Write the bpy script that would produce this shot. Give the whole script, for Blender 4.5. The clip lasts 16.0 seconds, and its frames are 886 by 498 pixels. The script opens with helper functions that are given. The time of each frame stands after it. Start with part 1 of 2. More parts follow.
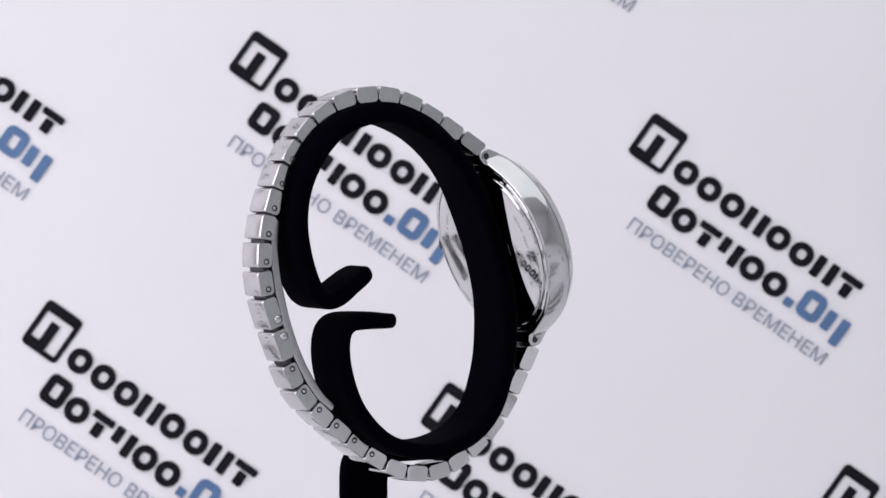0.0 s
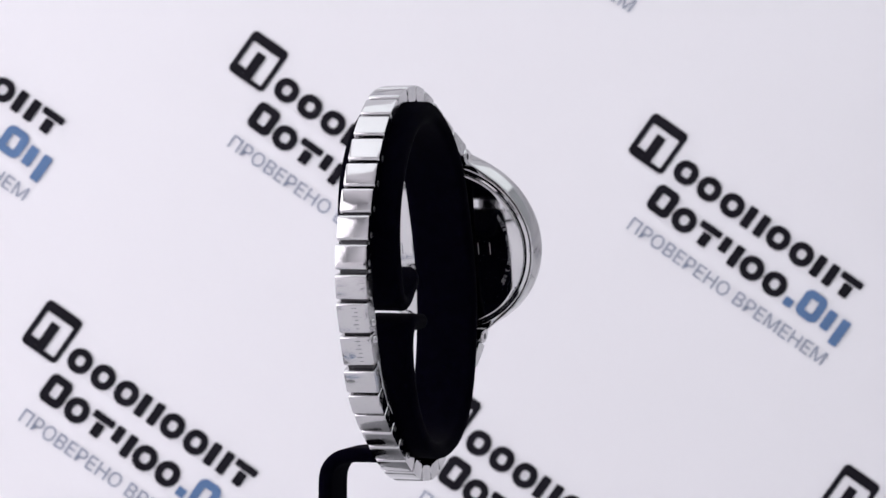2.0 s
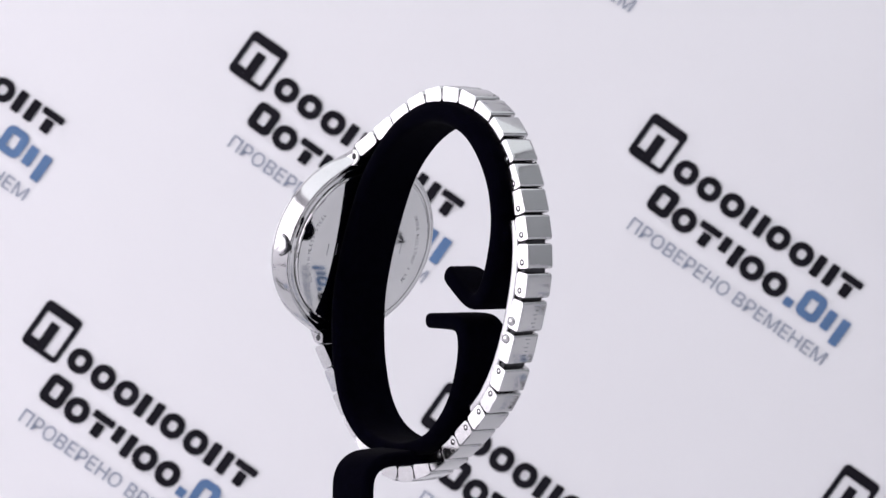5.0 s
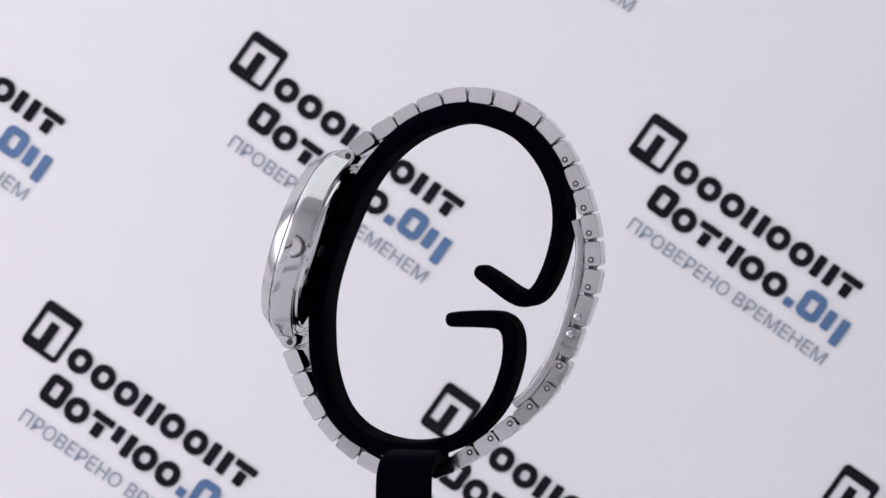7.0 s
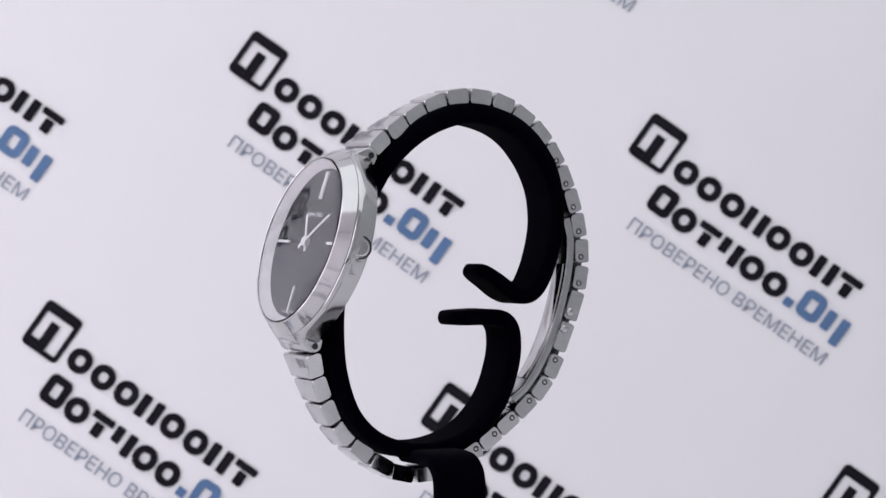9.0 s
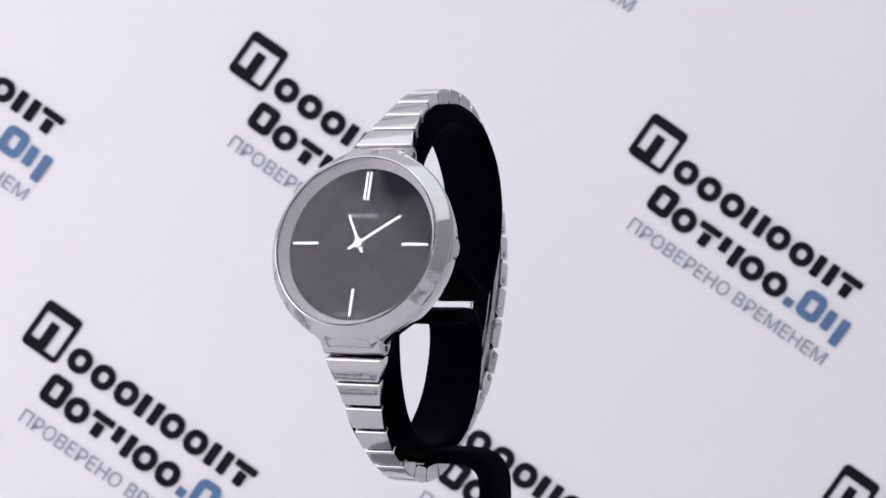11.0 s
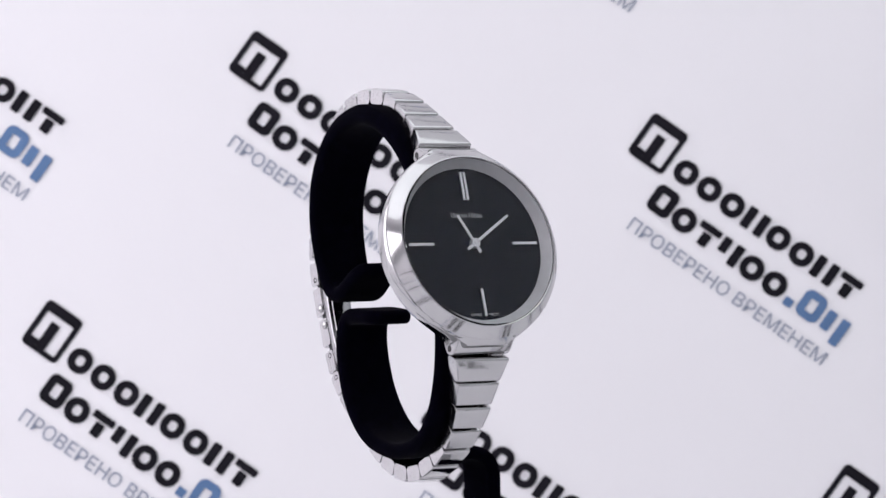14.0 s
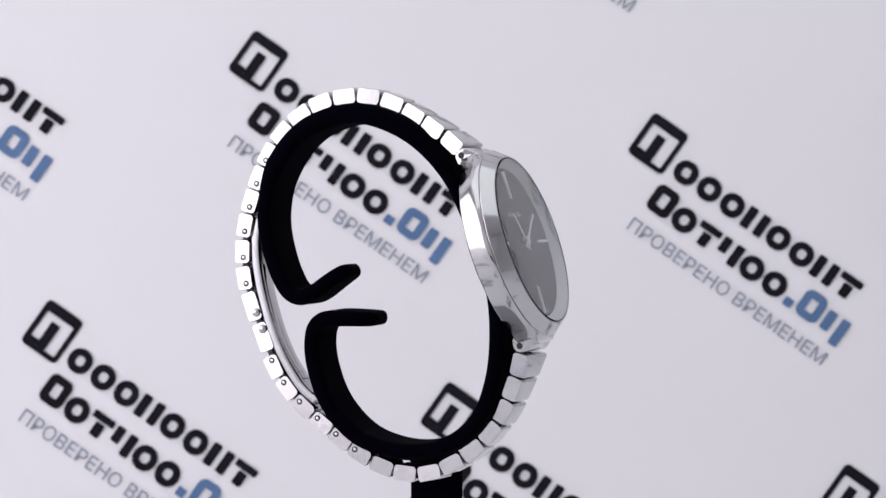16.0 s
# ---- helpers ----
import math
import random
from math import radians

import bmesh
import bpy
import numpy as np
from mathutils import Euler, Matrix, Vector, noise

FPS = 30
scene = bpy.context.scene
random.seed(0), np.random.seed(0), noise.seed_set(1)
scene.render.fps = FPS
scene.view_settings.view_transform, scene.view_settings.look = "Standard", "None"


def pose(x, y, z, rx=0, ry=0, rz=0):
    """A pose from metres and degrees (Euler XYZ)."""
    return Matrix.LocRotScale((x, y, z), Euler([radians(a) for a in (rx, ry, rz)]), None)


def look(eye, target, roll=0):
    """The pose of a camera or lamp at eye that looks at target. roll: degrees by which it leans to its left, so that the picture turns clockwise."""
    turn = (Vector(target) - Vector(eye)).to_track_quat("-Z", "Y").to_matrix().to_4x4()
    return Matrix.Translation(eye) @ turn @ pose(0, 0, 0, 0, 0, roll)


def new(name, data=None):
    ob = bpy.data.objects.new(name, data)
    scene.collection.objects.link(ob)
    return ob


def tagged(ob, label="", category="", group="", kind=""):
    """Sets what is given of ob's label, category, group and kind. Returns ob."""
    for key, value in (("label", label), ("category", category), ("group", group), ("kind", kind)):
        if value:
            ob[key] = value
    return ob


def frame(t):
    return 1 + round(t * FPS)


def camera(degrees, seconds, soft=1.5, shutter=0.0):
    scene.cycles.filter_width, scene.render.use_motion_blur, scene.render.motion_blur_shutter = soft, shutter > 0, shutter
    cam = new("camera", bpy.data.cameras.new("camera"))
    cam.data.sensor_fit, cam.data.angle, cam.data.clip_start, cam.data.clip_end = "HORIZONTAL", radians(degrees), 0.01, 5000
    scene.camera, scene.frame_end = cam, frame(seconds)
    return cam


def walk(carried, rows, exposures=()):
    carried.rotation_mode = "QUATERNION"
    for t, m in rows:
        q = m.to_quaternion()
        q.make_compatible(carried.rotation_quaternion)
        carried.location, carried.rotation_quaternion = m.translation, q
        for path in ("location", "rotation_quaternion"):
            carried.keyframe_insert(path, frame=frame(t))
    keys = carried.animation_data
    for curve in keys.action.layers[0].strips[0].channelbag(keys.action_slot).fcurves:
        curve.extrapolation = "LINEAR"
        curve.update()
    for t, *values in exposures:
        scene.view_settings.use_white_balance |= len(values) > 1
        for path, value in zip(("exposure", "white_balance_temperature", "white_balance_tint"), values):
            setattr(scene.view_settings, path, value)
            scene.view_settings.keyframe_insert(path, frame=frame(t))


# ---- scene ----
MM = 0.001
SECONDS = 16.0

# ---- camera: it stands still on the level of the watch ----
EYE = Vector((0.00497, -0.5094, 0.0))
PITCH = math.tan(radians(1.30))
cam = camera(17.56, SECONDS, soft=1.5)
cam.data.dof.use_dof = True
cam.data.dof.focus_distance = 0.495
cam.data.dof.aperture_fstop = 70.0
STILL = look(EYE, (EYE.x, 0.0, EYE.y * PITCH), 0.0)
walk(cam, [(0.0, STILL), (SECONDS, STILL)],
     [(0.0, 0.10), (1.0, 0.15), (2.0, 0.18), (2.5, 0.05), (3.0, -0.09), (3.5, -0.03), (4.0, 0.14), (4.3, 0.16), (6.3, 0.09), (7.0, 0.03),
      (7.5, 0.0), (9.0, 0.0), (9.5, 0.02), (11.3, 0.12), (11.6, 0.10), (12.0, -0.03), (12.5, -0.06), (13.5, 0.13), (14.5, 0.2), (15.0, 0.17), (15.5, 0.06), (16.0, 0.0)])

# ---- light: a photographer's light tent ----
world = bpy.data.worlds.new("tent_dark")
world.use_nodes = True
world.node_tree.nodes["Background"].inputs["Color"].default_value = (0.8, 0.85, 1.0, 1)
world.node_tree.nodes["Background"].inputs["Strength"].default_value = 0.02
scene.world = world


def softbox(name, eye, target, sx, sy, watts, colour):
    lamp = bpy.data.lights.new(name, "AREA")
    lamp.shape, lamp.size, lamp.size_y = "RECTANGLE", sx, sy
    lamp.energy, lamp.color = watts, colour
    ob = new(name, lamp)
    ob.matrix_world = look(eye, target)
    return ob


softbox("softbox_side", (-0.58, -0.27, 0.16), (0.0, -0.27, 0.08), 0.84, 0.50, 2.98, (0.985, 0.917, 1.0))
softbox("softbox_top", (0.06, -0.08, 0.49), (0.06, -0.079, 0.0), 1.06, 0.60, 1.72, (0.895, 0.955, 0.975))


# ---- materials ----
def material(name, colour, rough=0.5, metal=0.0, grain=0.0, grain_scale=400.0, bump=0.0, bump_scale=900.0,
             rough_vary=0.0, stretch=(1, 1, 1), **more):
    m = bpy.data.materials.new(name)
    m.use_nodes = True
    nt = m.node_tree
    b = nt.nodes["Principled BSDF"]
    b.inputs["Base Color"].default_value = (*colour, 1)
    b.inputs["Roughness"].default_value = rough
    b.inputs["Metallic"].default_value = metal
    for key, value in more.items():
        b.inputs[key.replace("_", " ")].default_value = value
    if grain or bump or rough_vary:
        co = nt.nodes.new("ShaderNodeTexCoord")
        mp = nt.nodes.new("ShaderNodeMapping")
        mp.inputs["Scale"].default_value = stretch
        nt.links.new(co.outputs["Object"], mp.inputs["Vector"])
        info = nt.nodes.new("ShaderNodeObjectInfo")
        nt.links.new(info.outputs["Random"], mp.inputs["Location"])
        n1 = nt.nodes.new("ShaderNodeTexNoise")
        n1.inputs["Scale"].default_value = grain_scale
        n1.inputs["Detail"].default_value = 4
        n2 = nt.nodes.new("ShaderNodeTexNoise")
        n2.inputs["Scale"].default_value = bump_scale
        n2.inputs["Detail"].default_value = 3
        nt.links.new(mp.outputs["Vector"], n1.inputs["Vector"])
        nt.links.new(mp.outputs["Vector"], n2.inputs["Vector"])
        if grain:
            ramp = nt.nodes.new("ShaderNodeMapRange")
            ramp.inputs["From Min"].default_value, ramp.inputs["From Max"].default_value = 0.3, 0.7
            ramp.inputs["To Min"].default_value, ramp.inputs["To Max"].default_value = 1 - grain, 1 + grain
            mix = nt.nodes.new("ShaderNodeVectorMath")
            mix.operation = "SCALE"
            mix.inputs[0].default_value = colour
            nt.links.new(n1.outputs["Fac"], ramp.inputs["Value"])
            nt.links.new(ramp.outputs["Result"], mix.inputs["Scale"])
            nt.links.new(mix.outputs["Vector"], b.inputs["Base Color"])
        if rough_vary:
            rr = nt.nodes.new("ShaderNodeMapRange")
            rr.inputs["From Min"].default_value, rr.inputs["From Max"].default_value = 0.3, 0.7
            rr.inputs["To Min"].default_value = max(0.0, rough - rough_vary)
            rr.inputs["To Max"].default_value = rough + rough_vary
            nt.links.new(n1.outputs["Fac"], rr.inputs["Value"])
            nt.links.new(rr.outputs["Result"], b.inputs["Roughness"])
        if bump:
            bp = nt.nodes.new("ShaderNodeBump")
            bp.inputs["Strength"].default_value = bump
            bp.inputs["Distance"].default_value = 0.0002
            nt.links.new(n2.outputs["Fac"], bp.inputs["Height"])
            nt.links.new(bp.outputs["Normal"], b.inputs["Normal"])
    return m


SHEET = material("printed_sheet", (0.80, 0.79, 0.81), 0.75, grain=0.012, grain_scale=9, bump=0.15, bump_scale=300)
FABRIC = material("tent_fabric", (0.78, 0.78, 0.79), 0.9, grain=0.03, grain_scale=60, bump=0.3, bump_scale=500)
FRONT = material("tent_front", (0.80, 0.80, 0.81), 0.9, grain=0.05, grain_scale=60, bump=0.3, bump_scale=500)
# near-black of the unseen panels added to darken reflections in the steel
REFLECTED_DARK = material("dark_wall_paint", (0.012, 0.012, 0.014), 0.8, grain=0.1, grain_scale=30, Specular_IOR_Level=0.1)
# tent fabric for the east wall, its colour darkened for the weaker light
DIM_FABRIC = material("cool_fabric", (0.50, 0.52, 0.525), 0.9, grain=0.03, grain_scale=60, bump=0.3, bump_scale=500)
INK_BLACK = material("black_ink", (0.009, 0.008, 0.012), 0.7, grain=0.1, grain_scale=80, Specular_IOR_Level=0.1)
INK_BLUE = material("blue_ink", (0.085, 0.165, 0.32), 0.6, grain=0.06, grain_scale=80)
INK_GREY = material("grey_blue_ink", (0.26, 0.29, 0.37), 0.6, grain=0.06, grain_scale=80)
FOAM = material("black_flock", (0.0011, 0.0010, 0.0030), 1.0, grain=0.25, grain_scale=500, bump=0.5, bump_scale=2500,
                Specular_IOR_Level=0.0, Sheen_Weight=0.02, Sheen_Roughness=0.4)
POLISHED = material("polished_steel", (0.48, 0.475, 0.48), 0.10, 1.0, grain=0.02, grain_scale=300, rough_vary=0.04,
                    bump=0.16, bump_scale=330)
CASE_STEEL = material("satin_case_steel", (0.49, 0.485, 0.49), 0.10, 1.0, grain=0.03, grain_scale=350, rough_vary=0.03,
                      bump=0.10, bump_scale=150)
BACK_STEEL = material("mirror_steel", (0.56, 0.555, 0.56), 0.045, 1.0, grain=0.03, grain_scale=200, rough_vary=0.015)
BLADE_STEEL = material("satin_blade_steel", (0.42, 0.42, 0.43), 0.22, 1.0, grain=0.05, grain_scale=500, bump=0.05, bump_scale=400)
GREY_PLASTIC = material("grey_plastic", (0.28, 0.28, 0.29), 0.45, grain=0.03, grain_scale=200)
# black of the flat discs that paint the shade inside pin holes
HOLE = material("bored_hole", (0.006, 0.006, 0.008), 0.6)
BRUSHED = material("satin_steel", (0.54, 0.535, 0.54), 0.12, 1.0, grain=0.05, grain_scale=900, rough_vary=0.025,
                   bump=0.015, bump_scale=1500, stretch=(6, 1, 1))
# steel darkened in its colour for the shade in hinge gaps and recesses
SHADED_STEEL = material("blackened_hinge_steel", (0.05, 0.05, 0.055), 0.45, 0.8)
DIAL = material("black_lacquer_dial", (0.002, 0.0027, 0.007), 0.40, grain=0.1, grain_scale=90, Specular_IOR_Level=0.02)
RING = material("grey_rehaut", (0.48, 0.48, 0.50), 0.45, 0.2, grain=0.05, grain_scale=700)
SILVER = material("silver_index", (0.74, 0.74, 0.76), 0.34, 0.75)
PRINT = material("pale_dial_print", (0.52, 0.53, 0.56), 0.5)
ETCH = material("etched_steel", (0.26, 0.26, 0.27), 0.35, 1.0)
GLASS = material("mineral_glass", (1, 1, 1), 0.0, Transmission_Weight=1.0, IOR=1.30)


# ---- building helpers ----
def mesh_object(name, bm, mat, smooth=True, angle=35):
    bmesh.ops.recalc_face_normals(bm, faces=bm.faces[:])
    me = bpy.data.meshes.new(name)
    bm.to_mesh(me)
    bm.free()
    me.materials.append(mat)
    if smooth:
        me.shade_smooth()
        me.set_sharp_from_angle(angle=radians(angle))
    return new(name, me)


def part(name, bm, mat, parent, label="", m=None, smooth=True, angle=35):
    ob = mesh_object(name, bm, mat, smooth, angle)
    ob.parent = parent
    if m is not None:
        ob.matrix_local = m
    return tagged(ob, label)


def shared(name, me, parent, m):
    ob = new(name, me)
    ob.parent = parent
    ob.matrix_local = m
    return ob


def rings(bm, loops, close=True, caps=True):
    """Skin a list of vertex loops of equal length."""
    made = [[bm.verts.new(v) for v in loop] for loop in loops]
    n = len(made[0])
    for a, b in zip(made, made[1:]):
        for k in range(n if close else n - 1):
            bm.faces.new((a[k], a[(k + 1) % n], b[(k + 1) % n], b[k]))
    if caps:
        bm.faces.new(made[0])
        bm.faces.new(made[-1])
    return made


def lathe(profile, n=96, caps=True):
    """A turned body round z from (radius, height) pairs, in mm."""
    bm = bmesh.new()
    loops = [[(r * MM * math.cos(2 * math.pi * k / n), r * MM * math.sin(2 * math.pi * k / n), z * MM) for k in range(n)]
             for r, z in profile]
    rings(bm, loops, True, caps)
    return bm


def slab(outline, z0, z1, soft=0.0):
    """A flat piece from an outline in mm, with a small chamfer on top."""
    bm = bmesh.new()
    cx = sum(p[0] for p in outline) / len(outline)
    cy = sum(p[1] for p in outline) / len(outline)

    def loop(z, inset):
        out = []
        for x, y in outline:
            d = math.hypot(x - cx, y - cy) or 1
            f = max(0.0, 1 - inset / d)
            out.append(((cx + (x - cx) * f) * MM, (cy + (y - cy) * f) * MM, z * MM))
        return out
    loops = [loop(z0, 0), loop(z1 - soft, 0), loop(z1, soft)] if soft else [loop(z0, 0), loop(z1, 0)]
    rings(bm, loops)
    return bm


def rounded(x0, y0, x1, y1, r, n=5):
    out = []
    for cx, cy, a in ((x1 - r, y1 - r, 0), (x0 + r, y1 - r, 90), (x0 + r, y0 + r, 180), (x1 - r, y0 + r, 270)):
        for k in range(n + 1):
            t = radians(a + 90 * k / n)
            out.append((cx + r * math.cos(t), cy + r * math.sin(t)))
    return out


def smooth_path(points, step):
    """Points along a soft curve through the given bends, at an even step."""
    p = [Vector(q) for q in points]
    p = [2 * p[0] - p[1]] + p + [2 * p[-1] - p[-2]]
    fine = []
    for i in range(1, len(p) - 2):
        for k in range(24):
            t = k / 24
            fine.append(0.5 * (2 * p[i] + (p[i + 1] - p[i - 1]) * t + (2 * p[i - 1] - 5 * p[i] + 4 * p[i + 1] - p[i + 2]) * t * t
                               + (3 * p[i] - p[i - 1] - 3 * p[i + 1] + p[i + 2]) * t ** 3))
    fine.append(p[-2])
    out, left = [fine[0]], step
    for a, b in zip(fine, fine[1:]):
        d, at = (b - a).length, 0.0
        while d - at >= left:
            at += left
            out.append(a + (b - a) * (at / d))
            left = step
        left -= d - at
    if (out[-1] - fine[-1]).length > step * 0.3:
        out.append(fine[-1])
    return out


def soften(path, rounds):
    for _ in range(rounds):
        path = [path[0]] + [(a + 2 * b + c) / 4 for a, b, c in zip(path, path[1:], path[2:])] + [path[-1]]
    return path


def strip(path, width, thick, r, taper=0.0, tip=True, plane="yz", out=0.0, pad=None, narrow=0.0):
    """A bent strip with rounded edges along a path in the plane; width lies across the plane."""
    if tip:
        first, last = path[0], path[-1]
        head, tail = (path[4] - first).normalized(), (path[-5] - last).normalized()
        steps = (0.0, 0.05, 0.15, 0.3, 0.5, 0.75, 1.05, 1.4, 1.9)
        path = [first + head * d for d in steps] + path[4:-4] + [last + tail * d for d in reversed(steps)]
    bm = bmesh.new()
    n = len(path)
    loops = []
    section = rounded(-width / 2, -thick / 2, width / 2, thick / 2, r, 5)
    run = [0.0]
    for a, b in zip(path, path[1:]):
        run.append(run[-1] + (b - a).length)
    for i, c in enumerate(path):
        t = (path[min(i + 1, n - 1)] - path[max(i - 1, 0)]).normalized()
        nrm = Vector((-t.y, t.x))
        near = min(run[i], run[-1] - run[i])
        f = 1.0
        if tip and near < thick / 2:
            f = max(0.04, math.sqrt(max(0.0, 1 - (1 - near / (thick / 2)) ** 2)))
        elif taper and near < 8:
            f = 1 - taper * (1 - near / 8)
        if tip and near < thick / 2 and taper:
            f *= 1 - taper
        g = 1.0
        if tip and near < 36:
            g = 1 - narrow * (1 - near / 36) ** 1.3
        if tip and near < 3.6:
            g *= 0.35 + 0.65 * math.sqrt(max(0.0, 1 - (1 - near / 3.6) ** 2))
        loop = []
        for x, h in section:
            if pad and h < 0:
                h *= 1 + pad(c) * (1 - (2 * x / width) ** 4) / (thick / 2)
            q = c + nrm * (h * f - out)
            loop.append((x * g * MM, q.x * MM, q.y * MM) if plane == "yz" else (q.x * MM, x * g * MM, q.y * MM))
        loops.append(loop)
    rings(bm, loops)
    return bm


# ---- the tent: printed sheet behind and below, plain walls round it ----
FLOOR_Z, BACK_Y = -0.090, 0.22


def panel(name, x0, x1, y0, y1, z0, z1, mat, label):
    bm = bmesh.new()
    bmesh.ops.create_cube(bm, size=1.0)
    for v in bm.verts:
        v.co = Vector(((x0 + x1) / 2 + v.co.x * (x1 - x0), (y0 + y1) / 2 + v.co.y * (y1 - y0), (z0 + z1) / 2 + v.co.z * (z1 - z0)))
    ob = mesh_object(name, bm, mat, smooth=False)
    return tagged(ob, label, "", "", "structure")


backdrop = panel("backdrop", -0.62, 0.62, BACK_Y, BACK_Y + 0.006, FLOOR_Z - 0.01, 0.50, SHEET,
                 "white printed backdrop sheet with slanted dark lettering")
floor = panel("floor", -0.62, 0.62, -0.80, BACK_Y, FLOOR_Z - 0.006, FLOOR_Z, SHEET, "white printed sheet on the tent floor")
panel("wall_west", -0.626, -0.62, -0.80, BACK_Y, FLOOR_Z, 0.50, FABRIC, "white fabric side of the light tent")
panel("wall_east", 0.62, 0.626, -0.80, BACK_Y, FLOOR_Z, 0.50, DIM_FABRIC, "white fabric side of the light tent")


def front_wall():
    """The front cloth with an added low opening, dark in the steel's reflections."""
    bm = bmesh.new()
    xs, zs = (-0.62, -0.085, 0.095, 0.62), (FLOOR_Z, -0.0885, -0.035, 0.50)
    for y in (-0.80, -0.806):
        grid = [[bm.verts.new((x, y, z)) for x in xs] for z in zs]
        for r in range(3):
            for c in range(3):
                if (r, c) != (1, 1):
                    bm.faces.new((grid[r][c], grid[r][c + 1], grid[r + 1][c + 1], grid[r + 1][c]))
        hole = (grid[1][1], grid[1][2], grid[2][2], grid[2][1])
        if y == -0.80:
            inner = hole
    for k in range(4):
        bm.faces.new((inner[k], inner[(k + 1) % 4], hole[(k + 1) % 4], hole[k]))
    return tagged(mesh_object("wall_south", bm, FRONT, smooth=False), "white front cloth of the light tent with an added opening", "", "", "structure")


front_wall()
# unseen wall added behind the opening so that the links mirror black
panel("wall_outside", -0.62, 0.62, -0.90, -0.89, FLOOR_Z, 0.50, REFLECTED_DARK, "unseen dark wall added behind the front opening")
panel("ceiling", -0.62, 0.62, -0.80, BACK_Y, 0.50, 0.506, FABRIC, "white fabric top of the light tent")

# dark panel added out of view, mirrored as black in the lower links
panel("floor_front", -0.35, 0.35, -0.80, -0.54, FLOOR_Z + 0.0005, FLOOR_Z + 0.0015, REFLECTED_DARK, "unseen dark panel added on the floor for dark reflections")

# the print, in its own units: u along the writing, v down
UNIT = (BACK_Y - EYE.y) / 5075.0
SLANT = radians(35.2)


def flat_faces(shapes):
    """One flat mesh from outlines; a pair of outlines is a ring."""
    bm = bmesh.new()
    for s in shapes:
        if isinstance(s, tuple):
            a = [bm.verts.new((u * UNIT, -v * UNIT, 0)) for u, v in s[0]]
            b = [bm.verts.new((u * UNIT, -v * UNIT, 0)) for u, v in s[1]]
            for k in range(len(a)):
                j = (k + 1) % len(a)
                bm.faces.new((a[k], a[j], b[j], b[k]))
        else:
            bm.faces.new([bm.verts.new((u * UNIT, -v * UNIT, 0)) for u, v in s])
    return bm


def block(u0, v0, u1, v1, r=4):
    return rounded(u0, v0, u1, v1, min(r, (u1 - u0) / 2.05, (v1 - v0) / 2.05), 4)


def ring(u0, v0, u1, v1, w, r=16, h=None):
    h = h or w
    return (rounded(u0, v0, u1, v1, r, 4), rounded(u0 + w, v0 + h, u1 - w, v1 - h, max(2, r - w), 4))


def print_mesh(name, shapes, mat):
    bm = flat_faces(shapes)
    for f in bm.faces:
        f.normal_update()
        if f.normal.z < 0:
            f.normal_flip()
    me = bpy.data.meshes.new(name)
    bm.to_mesh(me)
    bm.free()
    me.materials.append(mat)
    return me


def text_mesh(name, words, mat, size, width=None, spacing=1.0, depth=0.0):
    """Writing as a mesh, with its lower left corner at the origin; size is the height of the capitals."""
    cu = bpy.data.curves.new(name, "FONT")
    cu.body, cu.space_character, cu.extrude = words, spacing, 0.0
    ob = new(name, cu)
    me = bpy.data.meshes.new_from_object(ob.evaluated_get(bpy.context.evaluated_depsgraph_get()))
    bpy.data.objects.remove(ob)
    bpy.data.curves.remove(cu)
    xs, ys = [v.co.x for v in me.vertices], [v.co.y for v in me.vertices]
    k = size / (max(ys) - min(ys))
    kx = width / (max(xs) - min(xs)) if width else k
    x0, y0 = min(xs), min(ys)
    for v in me.vertices:
        v.co = ((v.co.x - x0) * kx, (v.co.y - y0) * k, 0)
    me.materials.clear()
    me.materials.append(mat)
    return me


emblem_shapes = [(rounded(-38, -43, 37, 43, 9, 4), rounded(-28, -25, 28, 34, 3, 4)),
                 block(-11, -14, 7, 34, 1), block(-28, 24, -11, 34, 1)]
dark_shapes = []
# upper row: eight marks of even pitch
def pair(x0, v0, x1, v1, drop=0):
    w = (x1 - x0) * 0.38
    return [block(x0, v0, x0 + w, v1 - drop, 3), block(x1 - w, v0, x1, v1, 3)]


def stacked(x0, v0, x1, v1):
    mid = (x0 + x1) / 2
    return [block(x0, v0, x1, v0 + 13, 3), block(mid - 9, v0 + 16, mid + 9, v1, 3)]


for k, form in enumerate("OOOIOOIT"):
    x0, x1 = 48 + 50 * k, 92 + 50 * k
    dark_shapes += [ring(x0, -8, x1, 35, 14, 20, 13)] if form == "O" else stacked(x0, -7, x1, 34) if form == "T" else pair(x0, -7, x1, 34)
# lower row: one tall mark and five low ones
dark_shapes.append(ring(43, 52, 89, 104, 15, 12, 14))
for k, form in enumerate("OTIOO"):
    x0 = 93 + 49 * k
    dark_shapes += [ring(x0, 62, x0 + 45, 106, 14, 21, 13)] if form == "O" else stacked(x0, 63, x0 + 44, 104) if form == "T" else pair(x0 + 1, 63, x0 + 44, 104, 12)
blue_shapes = [block(341, 88, 358, 104, 2), ring(365, 52, 411, 104, 15, 14, 14)] + pair(418, 63, 464, 114, 14)
EMBLEM = print_mesh("emblem", emblem_shapes, INK_BLACK)
DARK_MARKS = print_mesh("dark_name_marks", dark_shapes, INK_BLACK)
BLUE_MARKS = print_mesh("blue_name_marks", blue_shapes, INK_BLUE)
SLOGAN = text_mesh("slogan", "ПРОВЕРЕНО ВРЕМЕНЕМ", INK_GREY, 25.5 * UNIT, 421 * UNIT)


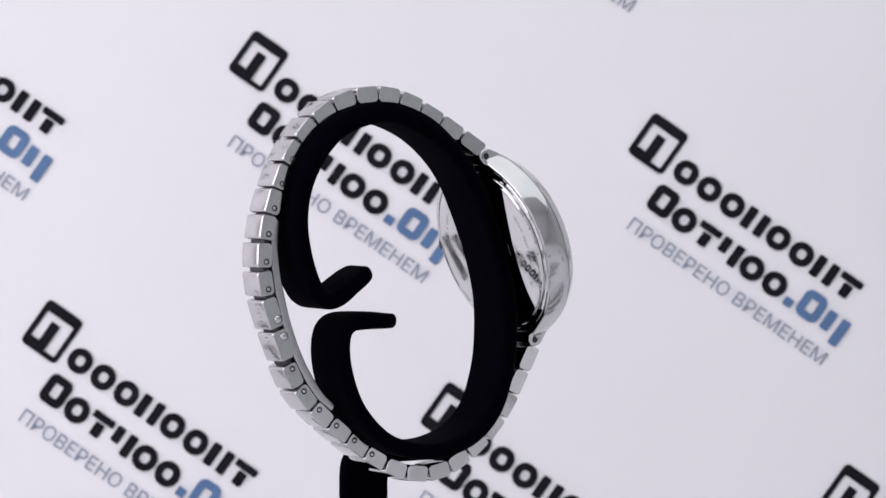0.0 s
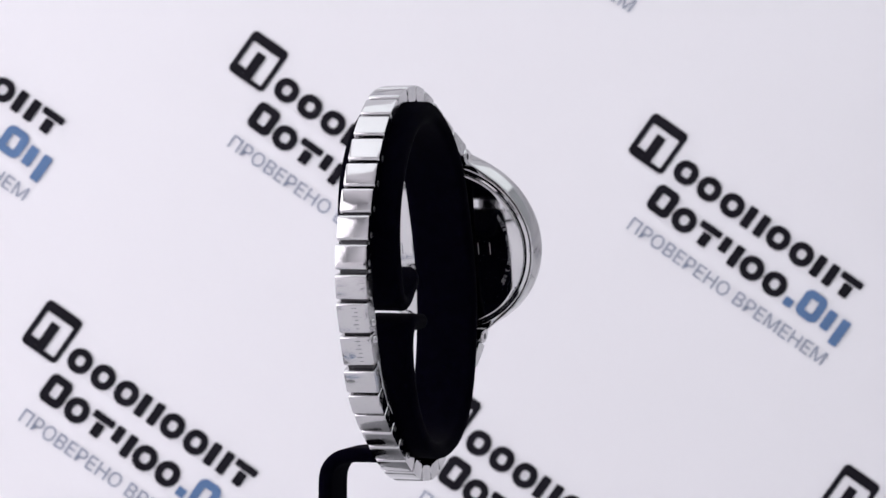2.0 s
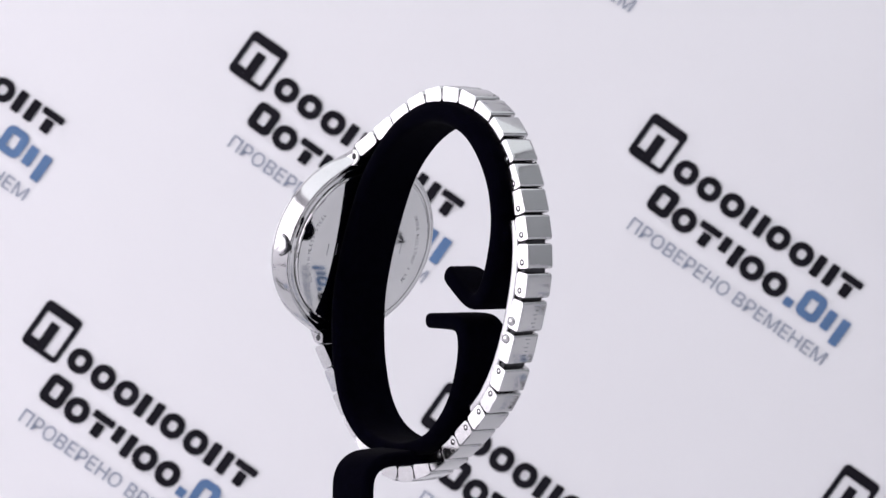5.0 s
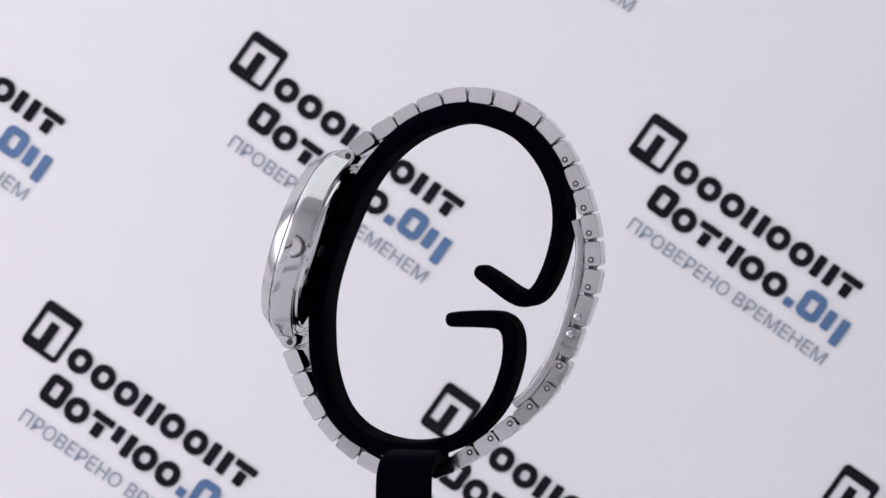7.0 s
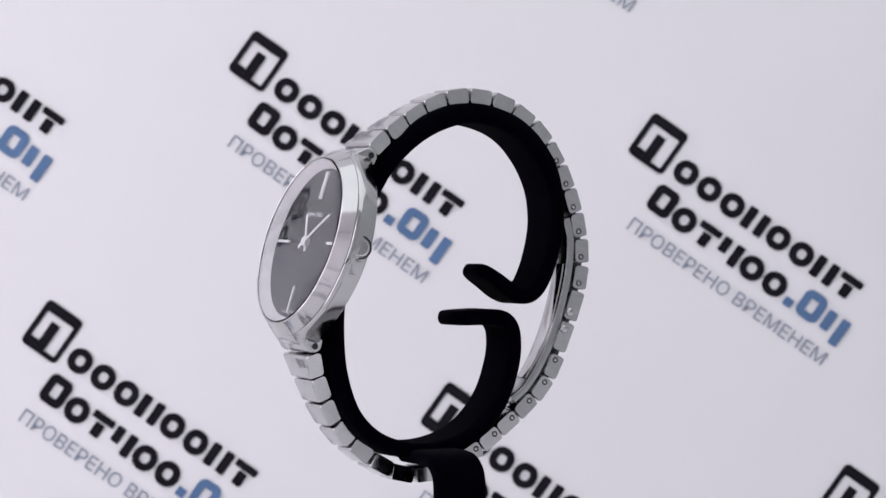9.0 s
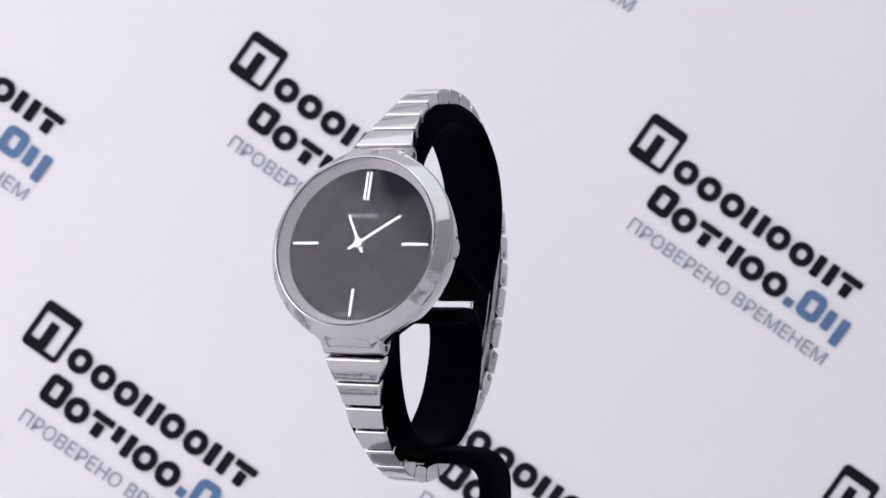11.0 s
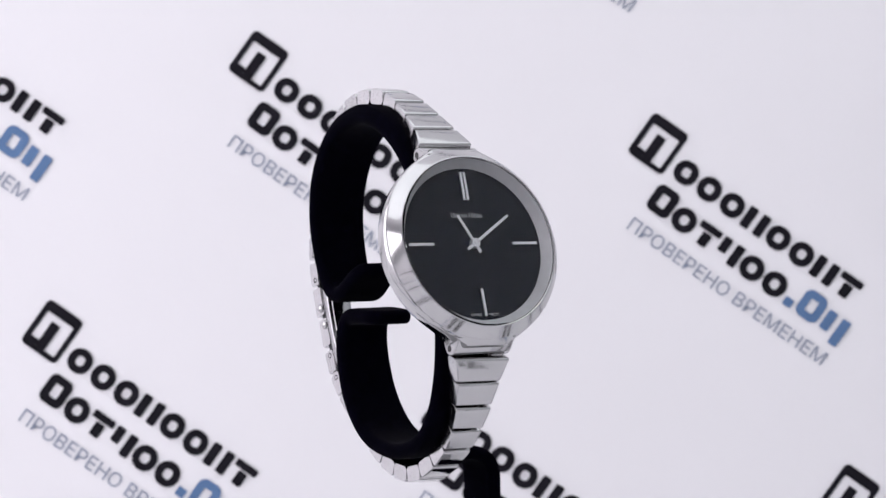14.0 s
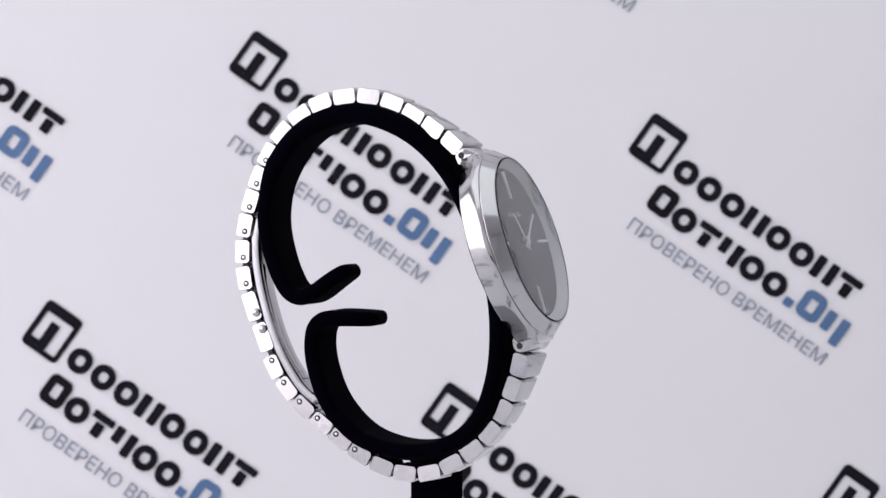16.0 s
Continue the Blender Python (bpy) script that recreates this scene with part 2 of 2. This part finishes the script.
def slanted(me, move, stretch):
    """The print turned to its slant, its lines drawn apart where the sheet sags."""
    out = me.copy()
    out.transform(Matrix.Rotation(-SLANT, 4, "Z") @ Matrix.Diagonal((1, stretch, 1, 1)) @ Matrix.Translation(move))
    return out


SLOGAN_AT = (40 * UNIT, -155 * UNIT, 0)
PRINTS = {}
for low, stretch in ((False, 1.0), (True, 1.06)):
    PRINTS[low] = [(me.name.split(".")[0], slanted(me, SLOGAN_AT if me is SLOGAN else (0, 0, 0), stretch))
                   for me in (EMBLEM, DARK_MARKS, BLUE_MARKS, SLOGAN)]


def stamp(base, m, low=False):
    for name, me in PRINTS[low]:
        shared(name, me, base, m)


A, B = Vector((706, 145.5)), Vector((-366, 478))
upright = Matrix.Rotation(radians(90), 4, "X")
centre_z = EYE.z - PITCH * (BACK_Y - EYE.y)
for i in range(-5, 6):
    for j in range(-5, 6):
        c = Vector((1164.5 - 784, 255 - 441)) + A * i + B * j
        if abs(c.x) > 2900 or not -2400 < c.y < 560:
            continue
        m = Matrix.Translation((EYE.x + c.x * UNIT, BACK_Y - 0.0004, centre_z - c.y * UNIT)) @ upright
        stamp(backdrop, m, c.y > 60)
for i in range(-4, 5):
    for j in range(-4, 5):
        c = (A * i + B * j) * UNIT
        if abs(c.x) < 0.26 and -0.46 < -c.y - 0.037 < 0.17:
            stamp(floor, Matrix.Translation((c.x + 0.001, -c.y - 0.037, FLOOR_Z + 0.0004)))

# ---- the black stand, bent out of a padded strip ----
AXIS_Z = FLOOR_Z
stand = new("watch_stand")
stand.location = (0, 0, AXIS_Z)
tagged(stand, "black flocked display stand bent into an open loop", "watch stand")
LIFT = Matrix.Translation((0, 0, -AXIS_Z - 0.5 * MM))
LOOP = [(11.2, -14.1), (14.9, -16.5), (18.2, -18.8), (20.6, -19.4), (22.8, -17.8), (25.0, -13.1), (26.4, -6.5), (25.6, 0.1),
        (22.3, 6.2), (17.4, 10.4), (9.9, 12.4), (3.3, 11.0), (-2.8, 7.5), (-8.2, 1.7), (-12.3, -6.5), (-14.8, -13.1),
        (-16.4, -19.6), (-16.7, -26.2), (-16.0, -32.8), (-13.6, -39.4), (-9.0, -43.9), (-2.4, -46.0), (4.1, -45.6), (9.9, -43.2),
        (14.8, -37.9), (17.3, -31.3), (17.6, -26.2), (16.3, -23.8), (13.3, -23.3), (5.8, -23.4)]
LEAN = LIFT @ Matrix.Translation((-0.8 * MM, 0, 0)) @ Matrix.Rotation(radians(-0.7), 4, "Y")
LOOP = [(5 + (y - 5) * 1.01, z * 1.01) for y, z in LOOP]


def padding(c):
    """The flock is thicker under the upper links."""
    u = min(1.0, max(0.0, (c.x - 4.0) / 12.0))
    t = min(1.0, max(0.0, (c.y - 4.0 + 7.0 * u) / 7.0))
    return 1.1 * t * t * (3 - 2 * t)


part("loop", strip(soften(smooth_path(LOOP, 0.55), 3), 11.4, 2.9, 1.4, 0.12, out=0.15, pad=padding, narrow=0.2), FOAM, stand, "", LEAN)
FOOT = [(0.5, -47.5), (6.0, -47.5), (10.7, -47.6), (13.2, -48.4), (14.8, -50.4), (15.05, -53.2), (15.05, -62.0), (15.05, -83.5)]
part("post", strip(soften(smooth_path(FOOT, 0.7), 4), 9.8, 2.55, 1.1, 0.0, False, "xz"), FOAM, stand, "",
     LIFT @ Matrix.Translation((0, 1.35 * MM, 0)))

# the turntable below, which carries the stand
turntable = mesh_object("turntable", lathe([(22.5, 0), (24, 0.8), (24, 5.2), (23, 6.0), (0.05, 6.0)], 64), GREY_PLASTIC)
turntable.location = (0, 0, FLOOR_Z)
tagged(turntable, "low grey plastic round turntable under the stand", "turntable")

# ---- the watch ----
watch = new("wristwatch")
watch.location = (0, 0, AXIS_Z)
tagged(watch, "small steel wristwatch with black dial on the black stand", "wristwatch")
TILT = 18.0
# the head: z out of the dial, y towards twelve, x towards three
HEAD = LIFT @ Matrix.Translation((-0.6 * MM, -22.15 * MM, -9.16 * MM)) @ Matrix.Rotation(radians(90 - TILT), 4, "X")


def lug_weight(phi):
    """1 at the ends of the case, 0 towards three and nine."""
    off = abs(abs(math.atan2(math.sin(phi), math.cos(phi))) - math.pi / 2)
    edge, fade = radians(13.5), radians(42.0)
    if off <= edge:
        return 1.0, off
    t = min(1.0, (off - edge) / (fade - edge))
    return (1 - t) ** 2.9, off


def case_body():
    bm = bmesh.new()
    n = 160
    # radius, depth, extra radius and extra depth at the lugs
    rows = [(14.9, 3.2, 0, 0), (16.3, 2.22, 0, 0), (16.8, 2.2, 0.05, 0.05), (17.06, 2.36, 0.1, 0.2), (17.2, 2.66, 0.25, 0.5),
            (17.24, 3.05, 0.4, 0.6), (17.05, 4.0, 0.8, 0.7), (16.84, 4.9, 1.15, 0.9), (16.62, 5.7, 1.45, 1.0), (16.5, 6.12, 1.5, 1.0),
            (16.38, 6.24, 1.4, 1.0), (16.1, 6.28, 0.7, 0.5), (15.8, 6.2, 0, 0)]
    loops = []
    for r, d, er, ed in rows:
        loop = []
        for k in range(n):
            phi = 2 * math.pi * k / n
            w, off = lug_weight(phi)
            rad = r + er * w
            if er > 0.2:
                straight = (r + er) / math.cos(min(off, radians(13.5)))
                rad = r + (straight - r) * w if w < 1 else straight
            loop.append((rad * math.cos(phi) * MM, rad * math.sin(phi) * MM, -(d + ed * w) * MM))
        loops.append(loop)
    made = rings(bm, loops, True, False)
    bm.faces.new(made[-1])
    return bm


case = part("case", case_body(), CASE_STEEL, watch, "polished steel case with flowing lugs", HEAD, angle=24)
part("bezel", lathe([(14.95, -2.6), (14.97, -0.3), (15.05, -0.05), (15.18, 0.02), (15.32, -0.04), (15.5, -0.24), (16.82, -1.9), (16.96, -2.08), (16.94, -2.18),
                     (16.4, -2.22)], 128, False), CASE_STEEL, case, "polished steel bezel", angle=20)
part("case_back", lathe([(15.95, -6.0), (15.95, -6.32), (15.8, -6.44), (15.4, -6.46), (15.3, -6.3), (14.95, -6.3), (14.8, -6.72), (14.6, -6.9), (14.3, -6.94), (0.02, -6.94)]),
     BACK_STEEL, case, "mirror-polished steel case back with fine engraving", angle=8)
for words, start in (("WATER RESISTANT 3 bar", 142), ("ALL STAINLESS STEEL", -38)):
    for k, ch in enumerate(words):
        if ch == " ":
            continue
        me = text_mesh("engraving", ch, ETCH, 0.72 * MM)
        a = radians(start + 7 + 62 * k / (len(words) - 1))
        m = Matrix.Rotation(a, 4, "Z") @ Matrix.Translation((11.9 * MM, 0, -6.945 * MM)) @ Matrix.Rotation(radians(180), 4, "X") @ Matrix.Rotation(radians(-90), 4, "Z")
        shared("engraving", me, case, m)
bars = bmesh.new()
for x in (-8.6, -6.4, -4.6, 4.6, 6.2, 8.2):
    bmesh.ops.create_cube(bars, size=1.0, matrix=Matrix.Translation((x * MM, 0, -6.945 * MM)) @ Matrix.Diagonal((0.16 * MM, 2.2 * MM, 0.02 * MM, 1)))
part("maker_mark", bars, ETCH, case)
SPOT = Matrix.Translation((15.78 * MM, 0.2 * MM, -4.3 * MM)) @ Matrix.Rotation(radians(90), 4, "Y")
# a dark ring paints the shaded groove round the crown
part("crown_collar", lathe([(2.05, -0.6), (2.05, 1.05), (2.0, 1.1), (1.8, 1.1), (1.78, 0.4)], 40, False), SHADED_STEEL, case, "dark ring standing for the shaded recess round the crown", SPOT)
part("crown", lathe([(0.9, 0), (1.6, 0.0), (1.66, 0.15), (1.66, 1.12), (1.58, 1.28), (1.38, 1.32), (1.3, 1.25), (0.02, 1.25)], 40), POLISHED, case, "", SPOT)
ridges = bmesh.new()
for k in range(26):
    m = Matrix.Rotation(2 * math.pi * k / 26, 4, "Z") @ Matrix.Translation((1.67 * MM, 0, 0.62 * MM)) @ Matrix.Diagonal((0.12 * MM, 0.2 * MM, 0.95 * MM, 1))
    bmesh.ops.create_cube(ridges, size=1.0, matrix=m)
part("crown_ridge", ridges, BRUSHED, case, "", SPOT)
# solid lugs with a flat flank; a black disc paints the pin hole's shade
for sy in (-1, 1):
    bm = bmesh.new()
    outline = [(15.6, -3.1), (16.4, -2.5), (17.0, -3.3), (17.6, -4.1), (18.3, -4.85), (18.6, -5.6), (18.55, -6.5), (18.1, -7.15),
               (17.4, -7.45), (16.2, -7.2), (15.6, -6.5)]
    loops = []
    for x, f in ((-5.76, 0.90), (-5.7, 0.955), (-5.45, 1.0), (5.45, 1.0), (5.7, 0.955), (5.76, 0.90)):
        side = 1 if x > 0 else -1
        loops.append([((x + side * 0.5 * max(0.0, 16.9 - y) ** 2) * MM, sy * (15.9 + (y - 15.9) * f) * MM, (-5.3 + (z + 5.3) * f) * MM) for y, z in outline])
    for side in (-1, 1):
        flat = [(side * 5.77 * MM, sy * (17.35 + (y - 17.35) * 0.42) * MM, (-6.15 + (z + 6.15) * 0.42) * MM) for y, z in outline]
        loops.insert(0 if side < 0 else len(loops), flat)
    rings(bm, loops)
    part("lug", bm, CASE_STEEL, case, "", angle=50)
    for sx in (-1, 1):
        m = Matrix.Translation((sx * 5.78 * MM, sy * 17.35 * MM, -6.15 * MM)) @ Matrix.Rotation(radians(90 * sx), 4, "Y")
        part("pin_hole", lathe([(0.56, -0.4), (0.56, 0.03), (0.02, 0.031)], 20), HOLE, case, "", m)
        part("lug_pin", lathe([(0.24, -0.2), (0.24, 0.04), (0.20, 0.05), (0.02, 0.05)], 16), SHADED_STEEL, case, "", m)

# dial side
dial = part("dial", lathe([(14.9, -2.7), (14.9, -2.3), (0.02, -2.3)]), DIAL, watch, "plain black dial", HEAD)
part("inner_ring", lathe([(13.55, -2.29), (13.6, -2.2), (14.88, -0.55), (14.92, -0.55), (14.92, -2.29)], caps=False), RING, dial)
crystal = part("crystal", lathe([(14.93, -0.75), (14.93, -0.02), (14.84, 0.10), (12.4, 0.20), (7.2, 0.28), (0.02, 0.31), (0.02, -0.55), (14.6, -0.72)], caps=False), GLASS, watch,
               "clear watch glass", HEAD)
crystal.visible_shadow = False


def index(x0, y0, x1, y1):
    return slab([(x0, y0), (x1, y0), (x1, y1), (x0, y1)], -2.3, -2.05, 0.06)


part("index", index(-0.56, 7.9, -0.14, 12.9), SILVER, dial)
part("index", index(0.14, 7.9, 0.56, 12.9), SILVER, dial)
part("index", index(-0.22, -12.8, 0.22, -8.0), SILVER, dial)
part("index", index(-12.9, -0.22, -8.0, 0.22), SILVER, dial)
part("index", index(8.0, -0.22, 12.9, 0.22), SILVER, dial)
for name, angle, length, tail, z in (("hour_hand", 27.5, 5.6, 1.9, -1.75), ("minute_hand", -57.0, 8.9, 2.1, -1.5)):
    bm = slab([(-0.27, -tail), (0.27, -tail), (0.21, length), (-0.21, length)], z - 0.09, z + 0.09, 0.05)
    part(name, bm, SILVER, dial, "", Matrix.Rotation(radians(angle), 4, "Z"))
part("hand_hub", lathe([(0.82, -2.3), (0.82, -1.3), (0.74, -1.24), (0.56, -1.24), (0.54, -1.44), (0.36, -1.44), (0.34, -1.16), (0.02, -1.14)], 40), SILVER, dial)
me = text_mesh("dial_writing", "SWISS", PRINT, 0.42 * MM, 2.1 * MM)
shared("dial_writing", me, dial, Matrix.Translation((-2.9 * MM, -12.75 * MM, -2.29 * MM)))
me = text_mesh("dial_writing", "MADE", PRINT, 0.42 * MM, 1.9 * MM)
shared("dial_writing", me, dial, Matrix.Translation((0.8 * MM, -12.75 * MM, -2.29 * MM)))
marks = bmesh.new()
x = -3.55
for w, h in ((0.62, 0.9), (0.45, 0.62), (0.14, 0.9), (0.5, 0.62), (0.14, 0.62), (0.5, 0.62), (0, 0), (0.62, 0.9), (0.14, 0.9), (0.5, 0.62), (0.14, 0.62), (0.5, 0.62)):
    if w:
        k = 1 if w < 0.2 else 2
        for e in range(k):
            bmesh.ops.create_cube(marks, size=1.0, matrix=Matrix.Translation(((x + (0.06 if e == 0 else w - 0.06)) * MM, (4.75 + h / 2) * MM, -2.29 * MM)) @ Matrix.Diagonal((0.11 * MM, h * MM, 0.02 * MM, 1)))
        if w > 0.2:
            bmesh.ops.create_cube(marks, size=1.0, matrix=Matrix.Translation(((x + w / 2) * MM, 4.8 * MM, -2.29 * MM)) @ Matrix.Diagonal((w * MM, 0.07 * MM, 0.02 * MM, 1)))
    x += (w + 0.16) if w else 0.35
part("maker_mark", marks, PRINT, dial)

# ---- bracelet: links in order from the upper lug round the back to the lower lug ----
LINKS = [(-8.75, 7.66), (-4.85, 10.35), (-1.0, 12.7), (3.1, 14.8), (7.6, 16.0), (12.2, 16.0), (16.75, 14.95), (20.8, 12.7),
         (24.3, 9.6), (27.0, 5.75), (29.05, 1.6), (30.6, -2.6), (31.75, -7.0), (32.3, -11.7), (32.0, -16.5), (30.6, -21.6),
         (28.4, -27.15), (26.35, -32.45), (23.85, -36.3), (20.6, -39.5), (17.05, -42.4), (13.45, -45.1), (9.7, -47.6), (5.5, -49.7),
         (1.05, -50.8), (-3.6, -50.6), (-7.7, -48.9), (-11.6, -46.3), (-14.95, -43.1), (-17.65, -39.3), (-19.55, -35.15), (-21.15, -31.0)]
LONG = (15, 16)
FULL, SLIM = 10.9, 5.5
TAPER = [10.9, 8.5, 7.1, 6.1, 5.6]


def width_at(d):
    """Width of the bracelet at d links from the lug."""
    i = min(int(d), len(TAPER) - 1)
    j = min(i + 1, len(TAPER) - 1)
    return TAPER[i] + (TAPER[j] - TAPER[i]) * (d - int(d)) if d < len(TAPER) - 1 else SLIM


def link_mesh(length, thick, w0, w1):
    """A domed block with softened edges: y along the bracelet, z outwards, x across."""
    bm = bmesh.new()
    h, t = length / 2, thick / 2
    section = []
    for cy, cz, a, r in ((h, t, 0, 0.5), (-h, t, 90, 0.5), (-h, -t, 180, 0.72), (h, -t, 270, 0.72)):
        sy, sz = (1 if cy > 0 else -1), (1 if cz > 0 else -1)
        for k in range(5):
            q = radians(a + 90 * k / 4)
            section.append((cy - sy * r + r * math.cos(q), cz - sz * r + r * math.sin(q)))
    loops = []
    for side, f in ((-1, 0.80), (-1, 0.93), (-1, 1.0), (1, 1.0), (1, 0.93), (1, 0.80)):
        inset = {0.80: 0.0, 0.93: 0.10, 1.0: 0.34}[f]
        loop = []
        for y, z in section:
            w = w0 + (w1 - w0) * (y + h) / length
            loop.append((side * (w / 2 - inset - (0.12 if z > t * 0.7 and f == 1.0 else 0)) * MM, y * (1 - (1 - f) * 0.22) * MM, z * (1 - (1 - f) * 0.3) * MM))
        loops.append(loop)
    rings(bm, loops)
    return bm


PIN = lathe([(0.30, -0.3), (0.30, 0.03), (0.27, 0.04), (0.02, 0.04)], 14)
pin_me = bpy.data.meshes.new("pin")
PIN.to_mesh(pin_me)
pin_me.materials.append(BRUSHED)
hole_bm = lathe([(0.54, -0.3), (0.54, 0.02), (0.02, 0.02)], 16)
hole_me = bpy.data.meshes.new("pin_hole")
hole_bm.to_mesh(hole_me)
hole_me.materials.append(HOLE)
stud_bm = lathe([(0.8, -0.4), (0.8, 0.18), (0.66, 0.42), (0.36, 0.56), (0.02, 0.6)], 18)
stud_me = bpy.data.meshes.new("pusher")
stud_bm.to_mesh(stud_me)
stud_me.materials.append(POLISHED)
for me in (pin_me, hole_me, stud_me):
    me.shade_smooth()

count = len(LINKS)
loose = random.Random(7)
DRIFT = [(0, -0.6), (5, -0.75), (9, -0.57), (13, 0.12), (17, 0.55), (22, 0.4), (26, 0.1), (31, -0.5)]


def drift(i):
    """How far the bracelet has slipped sideways on the stand."""
    for (a, va), (b, vb) in zip(DRIFT, DRIFT[1:]):
        if a <= i <= b:
            return va + (vb - va) * (i - a) / (b - a)
    return 0.0


for i, (y, z) in enumerate(LINKS):
    a = LINKS[i - 1] if i else (-11.5, 5.2)
    b = LINKS[i + 1] if i + 1 < count else (-22.0, -27.4)
    t = (Vector(b) - Vector(a)).normalized()
    place = Matrix(((-1, 0, 0, drift(i) * MM), (0, t.x, -t.y, y * MM), (0, t.y, t.x, z * MM), (0, 0, 0, 1)))
    play = 1.3 if i >= 15 else 0.4
    place = place @ Matrix.Rotation(radians(loose.uniform(-play, play)), 4, "Y") @ Matrix.Rotation(radians(loose.uniform(-play, play)), 4, "Z")
    d0, d1 = min(i, count - i), min(i + 1, count - 1 - i)
    length = 5.45 if i in LONG else 4.32
    thick = 2.85
    bm = link_mesh(length, thick, width_at(d0), width_at(d1))
    link = part("clasp_link" if i in LONG else "link", bm, POLISHED, watch, "", LIFT @ place, angle=28)
    link.data.materials.append(BRUSHED)
    for poly in link.data.polygons:
        if abs(poly.normal.x) > 0.8:
            poly.material_index = 1
    w = (width_at(d0) + width_at(d1)) / 2
    if i in LONG:
        etched = bmesh.new()
        for k in range(6):
            at = Matrix.Translation(((0.4 + 0.25 * (k % 2)) * MM, (-1.9 + 0.74 * k) * MM, (thick / 2 + 0.003) * MM))
            bmesh.ops.create_cube(etched, size=1.0, matrix=at @ Matrix.Diagonal(((1.0 - 0.4 * (k % 2)) * MM, 0.13 * MM, 0.012 * MM, 1)))
        part("maker_mark", etched, ETCH, link)
    for side in (-1, 1):
        if i in LONG:
            at = (side * (w / 2 - 0.1) * MM, (1.35 if i == LONG[0] else -1.35) * MM, -0.55 * MM)
            shared("pusher", stud_me, link, Matrix.Translation(at) @ Matrix.Rotation(radians(90 * side), 4, "Y"))
        elif 9 <= i <= 22:
            at = (side * (w / 2) * MM, (1.05 if i < 15 else -1.15) * MM, -0.25 * MM)
            m = Matrix.Translation(at) @ Matrix.Rotation(radians(90 * side), 4, "Y")
            shared("pin_hole", hole_me, link, m)
            shared("pin", pin_me, link, m)
    if i + 1 < count:
        # the hinge bar between two links, darkened as the shade in the gap
        mid = (Vector((y, z)) + Vector(b)) / 2
        tt = (Vector(b) - Vector((y, z))).normalized()
        m = Matrix(((-1, 0, 0, drift(i + 0.5) * MM), (0, tt.x, -tt.y, mid.x * MM), (0, tt.y, tt.x, mid.y * MM), (0, 0, 0, 1)))
        bw = width_at(d1) * 0.42
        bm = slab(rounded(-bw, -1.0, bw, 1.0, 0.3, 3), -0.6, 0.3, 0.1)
        part("hinge_bar", bm, SHADED_STEEL, watch, "", LIFT @ m)

# folding clasp under the back links
BLADE = [(29.3, -5.8), (30.1, -9.0), (30.05, -13.2), (29.2, -18.3), (27.3, -25.0), (24.75, -30.9), (21.4, -35.9), (18.4, -38.45)]
part("clasp_blade", strip(smooth_path(BLADE, 0.6), 4.9, 1.6, 0.3, 0.0, False, out=0.15), BLADE_STEEL, watch, "curved steel folding clasp blade", LIFT @ Matrix.Translation((0.3 * MM, 0, 0)))
INNER = [(29.0, -14.0), (28.2, -18.4), (26.4, -24.8), (24.1, -30.1), (21.2, -34.6)]
part("clasp_leaf", strip(smooth_path(INNER, 0.6), 3.4, 0.5, 0.2, 0.0, False), POLISHED, watch, "thin inner steel leaf of the clasp", LIFT @ Matrix.Translation((0.3 * MM, 0, 0)))


# ---- motion: stand and watch turn together on the vertical axis ----
def motions():
    rows = []
    for k in range(33):
        t = 0.5 * k
        rows.append((t, pose(0, 0, AXIS_Z, 0, 0, 19.148 * (t - 12.33))))
    walk(stand, rows)
    walk(watch, rows)
    walk(turntable, [(t, pose(0, 0, FLOOR_Z, 0, 0, 19.148 * (t - 12.33))) for t, _ in rows])


motions()
